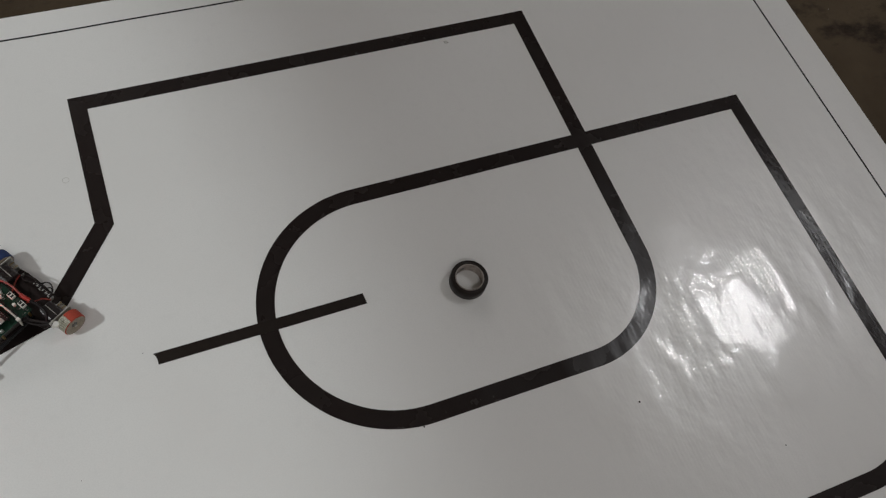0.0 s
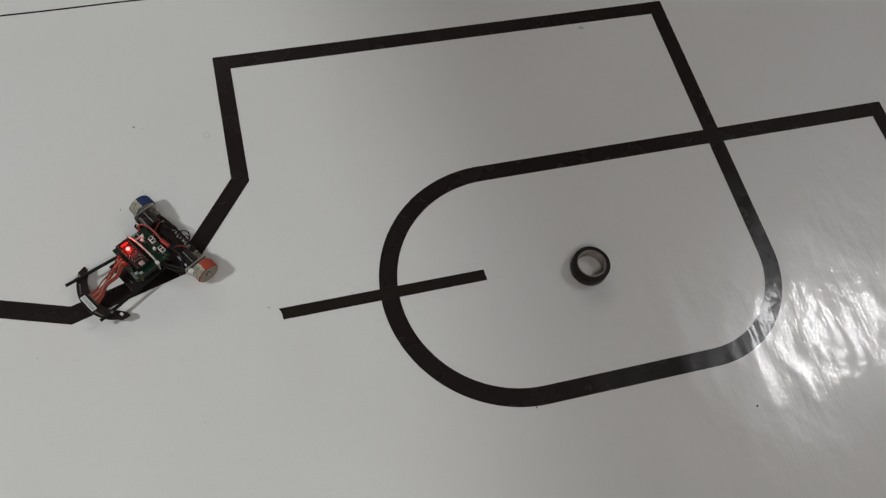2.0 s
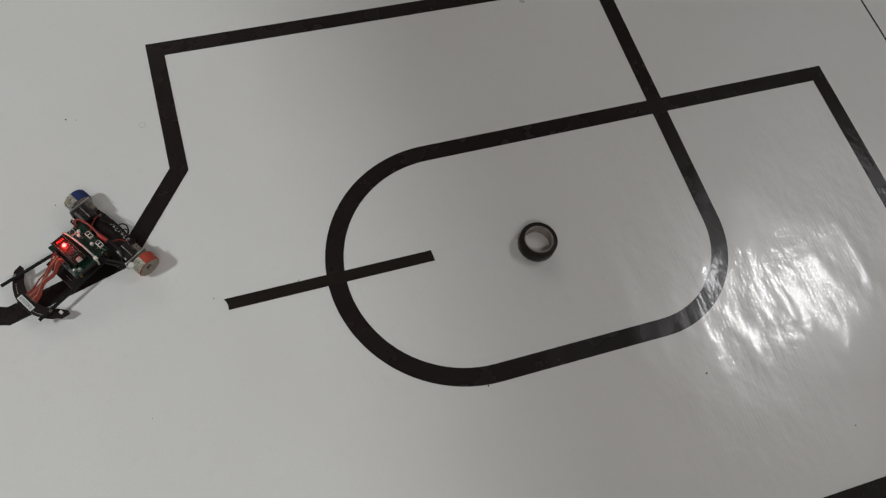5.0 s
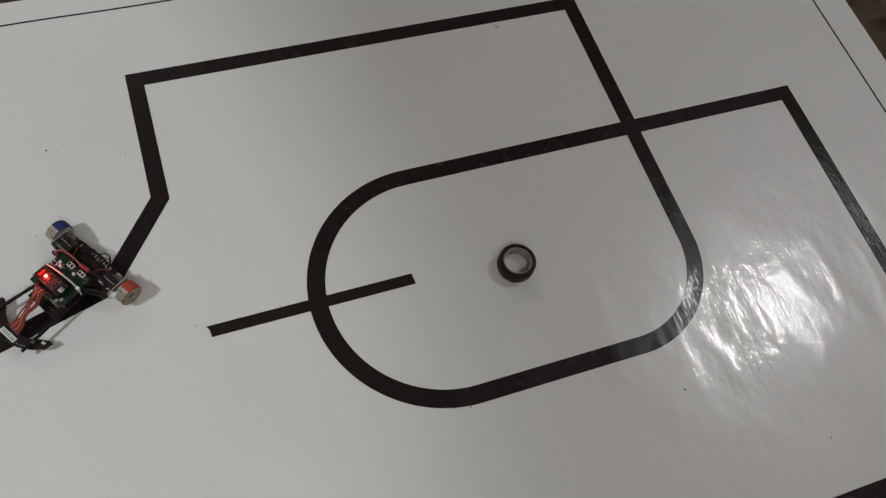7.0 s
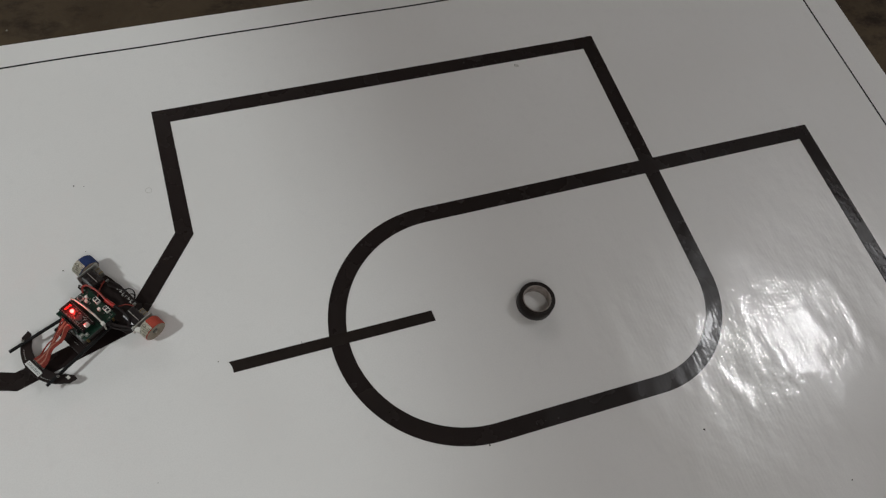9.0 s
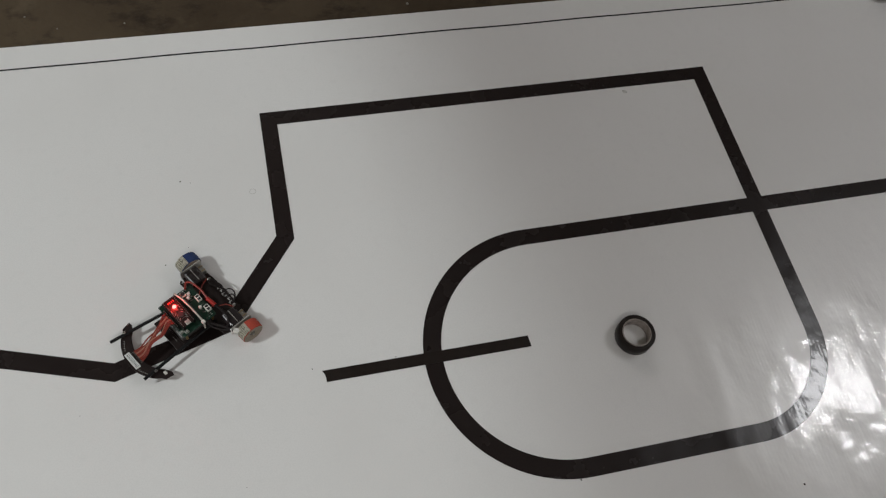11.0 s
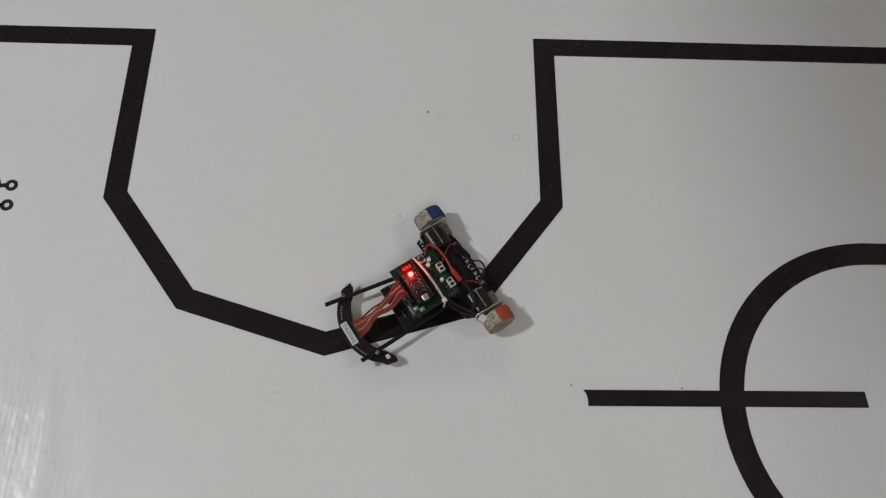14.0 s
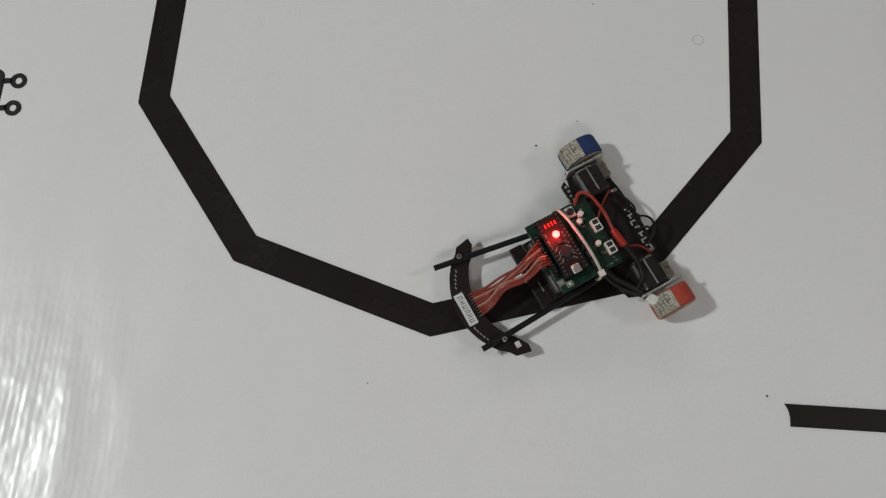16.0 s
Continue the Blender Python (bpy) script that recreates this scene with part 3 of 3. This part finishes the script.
    # motors
    for s in (-1, 1):
        motor = part("motor", box(0.0005, 0.0225, 0.031 if s > 0 else -0.0572, 0.0572 if s > 0 else -0.031, 0.0168, 0.0312, 0.003), GLOSS_BLACK, bot, "black motor holder")
        part("gearbox", box(-0.0065, 0.0045, 0.0485 * s - 0.0072, 0.0485 * s + 0.0072, 0.0172, 0.027, 0.0006), STEEL, motor, "bright steel gearbox")
        part("gear_plate", box(-0.0068, 0.0048, 0.044 * s - 0.0004, 0.044 * s + 0.0004, 0.017, 0.0275), BRASS, motor)
        part("gear_plate", box(-0.0068, 0.0048, 0.0515 * s - 0.0004, 0.0515 * s + 0.0004, 0.017, 0.0275), BRASS, motor)
        part("edge_strip", box(0.0105, 0.0115, 0.033 * s - 0.001 if s < 0 else 0.0335, -0.0555 if s < 0 else 0.0555, 0.0318, 0.0326) if s > 0 else box(0.0105, 0.0115, -0.0555, -0.0335, 0.0318, 0.0326), ALUMINIUM, motor)
        part("bracket", box(-0.0088, 0.0262, 0.0585 * s - 0.0009, 0.0585 * s + 0.0009, 0.0130, 0.0322, 0.0004), ALUMINIUM, bot, "thin aluminium bracket plate")
        part("terminal", box(-0.004, 0.001, 0.0285 * s - 0.0012, 0.0285 * s + 0.0012, 0.021, 0.026, 0.0004), SOLDER, motor)
        part("axle", drum(0.0015, 0.03, (0.004, 0.066 * s, 0.0172), 12, axis="Y"), STEEL, bot)

    # wheels
    def wheel(s, rubber, label):
        hub = bpy.data.objects.new("wheel", None)
        scene.collection.objects.link(hub)
        hub.parent = bot
        hub.location = (0.004, 0.0715 * s, 0.0172)
        tagged(hub, label)
        r, h = 0.0173, 0.0085
        part("tyre", lathe([(0.0085, -h + 0.001), (r - 0.0015, -h), (r - 0.0003, -h + 0.0012), (r, 0), (r - 0.0003, h - 0.0012), (r - 0.0015, h), (0.0085, h - 0.001)], 30, "Y"), rubber, hub, "", True)
        for side in (-1, 1):
            face = lathe([(0.0045, h - 0.0032), (0.0152, h - 0.0014), (0.0160, h + 0.0002), (0.0135, h + 0.0008), (0.0085, h - 0.0002), (0.0045, h - 0.0022)], 30, "Y")
            if side < 0:
                bmesh.ops.scale(face, vec=(1, -1, 1), verts=face.verts)
            part("rim", face, GREY_RUBBER, hub, "grey worn wheel face", True)
        part("hub_cap", drum(0.0046, 0.013, (0, 0, 0), 16, 0.0005, "Y"), BATTERY_FILM, hub)
        # wrapping over part of the tread
        wrap = bmesh.new()
        steps = 12
        rows_w = []
        for i in range(steps + 1):
            a = radians(8 + 74 * i / steps)
            rr = 0.0177 + 0.0004 * math.sin(5 * i)
            rows_w.append([wrap.verts.new((rr * math.cos(a), y, rr * math.sin(a))) for y in (-h + 0.0006, -h / 3, h / 3, h - 0.0006)])
        for a, b in zip(rows_w, rows_w[1:]):
            for k in range(3):
                wrap.faces.new((a[k], a[k + 1], b[k + 1], b[k]))
        bmesh.ops.solidify(wrap, geom=wrap.faces[:], thickness=0.0006)
        part("wrapping", wrap, WRAP, hub, "crinkled silver grey wrapping")
        return hub
    wheel(-1, BLUE_RUBBER, "blue rubber wheel partly wrapped in silver")
    wheel(1, RED_RUBBER, "red rubber wheel partly wrapped in silver")

    # battery and main board
    part("battery", box(0.034, 0.084, -0.0225, 0.0235, 0.0168, 0.0285, 0.002), BATTERY_FILM, bot, "flat dark battery pack")
    for x in (0.032, 0.0765):
        for y in (-0.029, 0.023):
            part("standoff", drum(0.0022, 0.0175, (x, y, 0.0253), 6), BRASS, bot)
    main = part("main_board", box(0.0265, 0.0815, -0.0335, 0.0275, 0.034, 0.0357, 0.0004), GREEN_BOARD, bot, "green circuit board")
    nano = part("controller_board", box(0.0545, 0.0755, -0.0305, 0.019, 0.0435, 0.0451, 0.0003), BLACK_BOARD, main, "small dark controller board on pin sockets")
    for x in (0.0565, 0.0735):
        part("socket_strip", box(x - 0.0013, x + 0.0013, -0.0305, 0.019, 0.0357, 0.0435), BLACK_PLASTIC, main)
        for k in range(15):
            y = -0.029 + 0.0033 * k
            part("solder_pin", box(x - 0.0006, x + 0.0006, y - 0.0006, y + 0.0006, 0.0451, 0.0462), SOLDER, main)
    part("usb_socket", box(0.0616, 0.0686, 0.0128, 0.0198, 0.0451, 0.0478, 0.0008), ALUMINIUM, main, "steel socket")
    chip = box(-0.0042, 0.0042, -0.0042, 0.0042, 0.0451, 0.0463, 0.0002, 45)
    bmesh.ops.translate(chip, vec=(0.065, 0.0005, 0), verts=chip.verts)
    part("chip", chip, CHIP, main)
    for k in range(9):
        turned = 45 if k % 2 else -45
        trace = box(-0.0022, 0.0022, -0.00022, 0.00022, 0.0451, 0.04525, 0, turned)
        bmesh.ops.translate(trace, vec=(0.0598 + 0.0102 * (k % 2) + 0.0006 * (k % 3), -0.0058 + 0.0017 * k, 0), verts=trace.verts)
        part("printed_trace", trace, SILK, main)
    for k in range(4):
        part("chip_leg", box(0.0612 + 0.0019 * k, 0.0621 + 0.0019 * k, 0.0066, 0.0078, 0.0451, 0.0456), SOLDER, main)
    part("button", box(0.0625, 0.0675, -0.0105, -0.0068, 0.0451, 0.0462, 0.0003), CHIP, main)
    part("diode", drum(0.0028, 0.003, (0.065, -0.0147, 0.0466), 18, 0.0011), GLOW_HOT, main, "bright glowing red light")
    for k in range(4):
        part("diode", box(0.0600 + 0.0029 * k, 0.0609 + 0.0029 * k, -0.0256, -0.0226, 0.0451, 0.0461), GLOW_RED, main, "small glowing red light")
    for k in range(10):
        part("resistor", box(0.0588 + 0.0133 * (k % 2), 0.0602 + 0.0133 * (k % 2), -0.018 + 0.0031 * (k // 2), -0.0163 + 0.0031 * (k // 2), 0.0451, 0.0457), SOLDER if k % 3 else CHIP, main)
    # front header with wires
    part("header", box(0.0775, 0.0805, -0.022, 0.0135, 0.0357, 0.0415, 0.0002), BLACK_PLASTIC, main)
    for k in range(12):
        y = -0.0205 + 0.0028 * k
        part("header_pin", box(0.0784, 0.0796, y - 0.0004, y + 0.0004, 0.0415, 0.0434), SOLDER, main)
    for x, y in ((0.079, 0.0195), (0.0735, 0.0235)):
        button = part("push_button", box(x - 0.0028, x + 0.0028, y - 0.0024, y + 0.0024, 0.0357, 0.0388, 0.0006), BUTTON_GREY, main, "cloudy grey push button")
        part("button_cap", drum(0.0013, 0.0012, (x, y, 0.0393), 12, 0.0003), ALUMINIUM, button)
    # driver side of the board
    for x, y in ((0.031, -0.0075), (0.0305, 0.0135)):
        block = part("screw_terminal", box(x - 0.0034, x + 0.0034, y - 0.0052, y + 0.0052, 0.0357, 0.0405, 0.0004), WHITE_PLASTIC, main, "pale two-way terminal")
        for k in (-1, 1):
            part("terminal_hole", box(x - 0.0023, x + 0.0023, y + 0.0025 * k - 0.0018, y + 0.0025 * k + 0.0018, 0.0400, 0.0407), CHIP, block)
    for x, y, r in ((0.0375, -0.0215, 0.0024), (0.0415, -0.0165, 0.0024), (0.0375, 0.006, 0.0023)):
        part("capacitor", drum(r, 0.0055, (x, y, 0.0384), 16, 0.0005), WHITE_PLASTIC, main, "small white round capacitor")
    coil = part("coil", box(0.040, 0.0475, -0.031, -0.0225, 0.0357, 0.0385, 0.0008), WHITE_PLASTIC, main, "pale coil base")
    part("coil_core", drum(0.0029, 0.0022, (0.0437, -0.0268, 0.0393), 16, 0.0004), CHIP, coil)
    for k in range(5):
        part("chip", box(0.0445, 0.0505, -0.0165 + 0.0078 * k, -0.0105 + 0.0078 * k, 0.0357, 0.0392 if k != 2 else 0.0376, 0.0003), CHIP, main)
    rng = random.Random(4)
    for k in range(34):
        x, y = rng.uniform(0.029, 0.0525), rng.uniform(-0.031, 0.025)
        w = rng.uniform(0.0008, 0.0016)
        part("tiny_part", box(x - w, x + w, y - 0.0007, y + 0.0007, 0.0357, 0.0366), rng.choice((SOLDER, CHIP, BATTERY_FILM)), main)
    # cable tie over the boards
    tie = part("cable_tie", tube([(0.0535, -0.0335, 0.026), (0.0532, -0.0342, 0.037), (0.0528, -0.030, 0.0462), (0.0505, -0.015, 0.0485), (0.0490, 0.004, 0.0478), (0.0485, 0.02, 0.0452),
                                   (0.0485, 0.0285, 0.040), (0.049, 0.0298, 0.03), (0.049, 0.0285, 0.022)], 0.0013, 8, 5), TIE_PLASTIC, bot, "white plastic cable tie", True)
    part("tie_head", box(0.0462, 0.0512, 0.0262, 0.0312, 0.0408, 0.0448, 0.0006), WHITE_PLASTIC, tie)
    # wires from the header to the sensor bar
    for k in range(9):
        t = k / 8
        y0, y1 = -0.0165 + 0.02 * t, -0.0105 + 0.0192 * t
        dip = rng.uniform(-0.0026, 0.0026)
        sway = rng.uniform(-0.0022, 0.0022) + (0.0016 if k > 4 else -0.001)
        wire = tube([(0.079, y0, 0.0405), (0.0865, y0 * 0.8 - 0.001, 0.0412 + dip), (0.101, y0 * 0.45 + sway, 0.0345 - dip), (0.118, (y0 + y1) * 0.36 - sway, 0.0255 + dip), (0.132, y1 * 0.8, 0.0178), (0.1425, y1, 0.0152)], 0.0011, 7, 5)
        part("signal_wire", wire, BROWN_WIRE if k in (2, 5) else RED_WIRE, bot, "", True)
    # power leads
    part("power_lead", tube([(0.0365, -0.031, 0.037), (0.0305, -0.036, 0.043), (0.0245, -0.030, 0.0445), (0.0215, -0.014, 0.043), (0.0222, 0.002, 0.0415)], 0.0015, 8, 6), RED_WIRE, bot, "red power lead", True)
    part("heat_shrink", tube([(0.0225, 0.0025, 0.0412), (0.0220, 0.0075, 0.0412), (0.0203, 0.0175, 0.0398)], 0.0030, 10, 5), RED_SHRINK, bot, "red heat shrink sleeve", True)
    part("power_lead", tube([(0.0204, 0.017, 0.0395), (0.0180, 0.027, 0.037), (0.0172, 0.037, 0.034), (0.0200, 0.046, 0.0325), (0.026, 0.051, 0.0275)], 0.0021, 8, 6), BLACK_WIRE, bot, "black power lead", True)
    part("power_lead", tube([(0.042, 0.026, 0.033), (0.038, 0.036, 0.031), (0.031, 0.045, 0.028), (0.025, 0.054, 0.0265), (0.022, 0.0605, 0.0265)], 0.0022, 8, 6), BLACK_WIRE, bot, "black power lead", True)
    part("power_lead", tube([(0.044, 0.026, 0.030), (0.041, 0.037, 0.027), (0.034, 0.047, 0.024), (0.026, 0.056, 0.024), (0.0225, 0.0615, 0.0255)], 0.0018, 8, 6), BLACK_WIRE, bot, "black power lead", True)
    plug = box(-0.0036, 0.0036, -0.0042, 0.0042, 0.0228, 0.029, 0.0005, 30)
    bmesh.ops.translate(plug, vec=(0.0205, 0.0635, 0), verts=plug.verts)
    part("plug", plug, WHITE_PLASTIC, bot, "white plastic plug")
    part("motor_wire", tube([(-0.001, -0.03, 0.024), (0.003, -0.02, 0.027), (-0.0035, -0.008, 0.025), (-0.009, 0.0, 0.022), (-0.004, 0.005, 0.018)], 0.0009, 7, 6), BLACK_WIRE, bot, "", True)
    part("motor_wire", tube([(-0.003, -0.029, 0.022), (-0.006, -0.018, 0.025), (-0.0085, -0.008, 0.024), (-0.006, 0.0, 0.018)], 0.0009, 7, 6), BLACK_WIRE, bot, "", True)
    part("motor_wire", tube([(-0.0035, -0.002, 0.018), (-0.0125, 0.001, 0.0215), (-0.0165, 0.0085, 0.022), (-0.0125, 0.0175, 0.0205), (-0.0035, 0.0225, 0.018)], 0.0009, 7, 6), BLACK_WIRE, bot, "", True)
    part("motor_wire", tube([(-0.004, 0.008, 0.018), (-0.0105, 0.0105, 0.021), (-0.0125, 0.0155, 0.0205), (-0.006, 0.021, 0.018)], 0.0009, 7, 6), BLACK_WIRE, bot, "", True)
    part("motor_wire", tube([(0.0, 0.03, 0.025), (0.006, 0.022, 0.028), (0.016, 0.018, 0.031), (0.025, 0.014, 0.036)], 0.0009, 7, 6), RED_WIRE, bot, "", True)
    part("motor_wire", tube([(0.002, -0.03, 0.026), (0.012, -0.024, 0.031), (0.022, -0.016, 0.035), (0.0285, -0.0095, 0.037)], 0.0009, 7, 6), RED_WIRE, bot, "", True)
    return bot


robot(ROBOT_AT)

# unidentified dark object at the banner's corner, built as a plain lump
def corner_lump(at):
    bm = bmesh.new()
    bmesh.ops.create_icosphere(bm, subdivisions=4, radius=1)
    for v in bm.verts:
        f = 1 + 0.28 * noise.noise(v.co * 1.7) + 0.1 * noise.noise(v.co * 5)
        v.co = Vector((v.co.x * 0.055 * f, v.co.y * 0.04 * f, max(v.co.z, -0.55) * 0.032 * f))
    low = min(v.co.z for v in bm.verts)
    for v in bm.verts:
        v.co.z = max(v.co.z - low - 0.002, 0)
    ob = plain("dark_lump", bm, DARK_MATTE, "small unidentified dark lump on the banner's corner", "cloth")
    ob.matrix_basis = at
    ob.data.shade_smooth()
    return ob


corner_lump(pose(1.372, 0.165, 0.0014, 0, 0, 20))


# dirt
def crumb(name, x, y, r, mat, z, label):
    bm = bmesh.new()
    bmesh.ops.create_icosphere(bm, subdivisions=2, radius=r)
    for v in bm.verts:
        v.co *= 1 + 0.5 * noise.noise(v.co / r + Vector((x * 50, y * 50, 0)))
        v.co.z *= 0.5
    low = min(v.co.z for v in bm.verts)
    ob = plain(name, bm, mat, label, "dirt")
    ob.location = (x, y, z - low - 0.0001)
    return ob


for x, y, r in ((0.725, -0.7998, 0.0017), (-0.1769, -0.2765, 0.0010), (-0.1435, -0.1235, 0.0012), (0.0242, -0.4883, 0.0009), (0.153, -0.4905, 0.0008), (0.923, -0.940, 0.0011),
                (-0.31, -0.5, 0.0006), (0.3862, -0.7275, 0.0013), (-0.0901, -0.6451, 0.0005), (-0.128, -0.128, 0.0007), (-0.14, -0.25, 0.0006), (0.682, -0.0375, 0.0009), (0.6885, -0.0412, 0.001)):
    crumb("dirt_speck", x, y, r, GRIT, 0.0001, "tiny dark speck of dirt on the white banner")
# pale chips and flecks on the floor beyond the banner
for x, y, r in ((-0.6185, 0.2297, 0.0042), (-0.501, 0.2165, 0.003), (-0.391, 0.274, 0.0016), (-0.2177, 0.239, 0.0018), (-0.533, 0.2517, 0.002), (0.3136, 0.229, 0.0028), (0.62, 0.226, 0.0022)):
    crumb("plaster_chip", x, y, r, PALE_GRIT, FLOOR, "small pale plaster chip on the concrete floor")
rng = random.Random(11)
for k in range(16):
    crumb("paint_fleck", rng.uniform(-1.0, 1.3), rng.uniform(0.225, 0.42), rng.uniform(0.0008, 0.0017), PALE_GRIT if k % 3 else GRIT, FLOOR, "small pale fleck on the concrete floor")
for k in range(8):
    crumb("paint_fleck", rng.uniform(1.48, 1.8), rng.uniform(-0.6, 0.2), rng.uniform(0.0008, 0.0016), PALE_GRIT if k % 2 else GRIT, FLOOR, "small pale fleck on the concrete floor")

# dark stick with a dull tip, lying on the floor
stick = thing("stick", "thin dark stick with a worn dull tip on the floor", "stick", pose(-0.460, 0.258, FLOOR, 0, 0, 130))
part("shaft", tube([(0.006, 0, 0.0055), (0.03, 0, 0.0058), (0.09, 0.002, 0.006), (0.16, 0.001, 0.006)], 0.0056, 10, 4), BLACK_PLASTIC, stick, "", True)
part("tip", drum(0.0042, 0.006, (0.004, 0, 0.0055), 12, 0.001, "X"), BATTERY_FILM, stick, "worn dull tip")
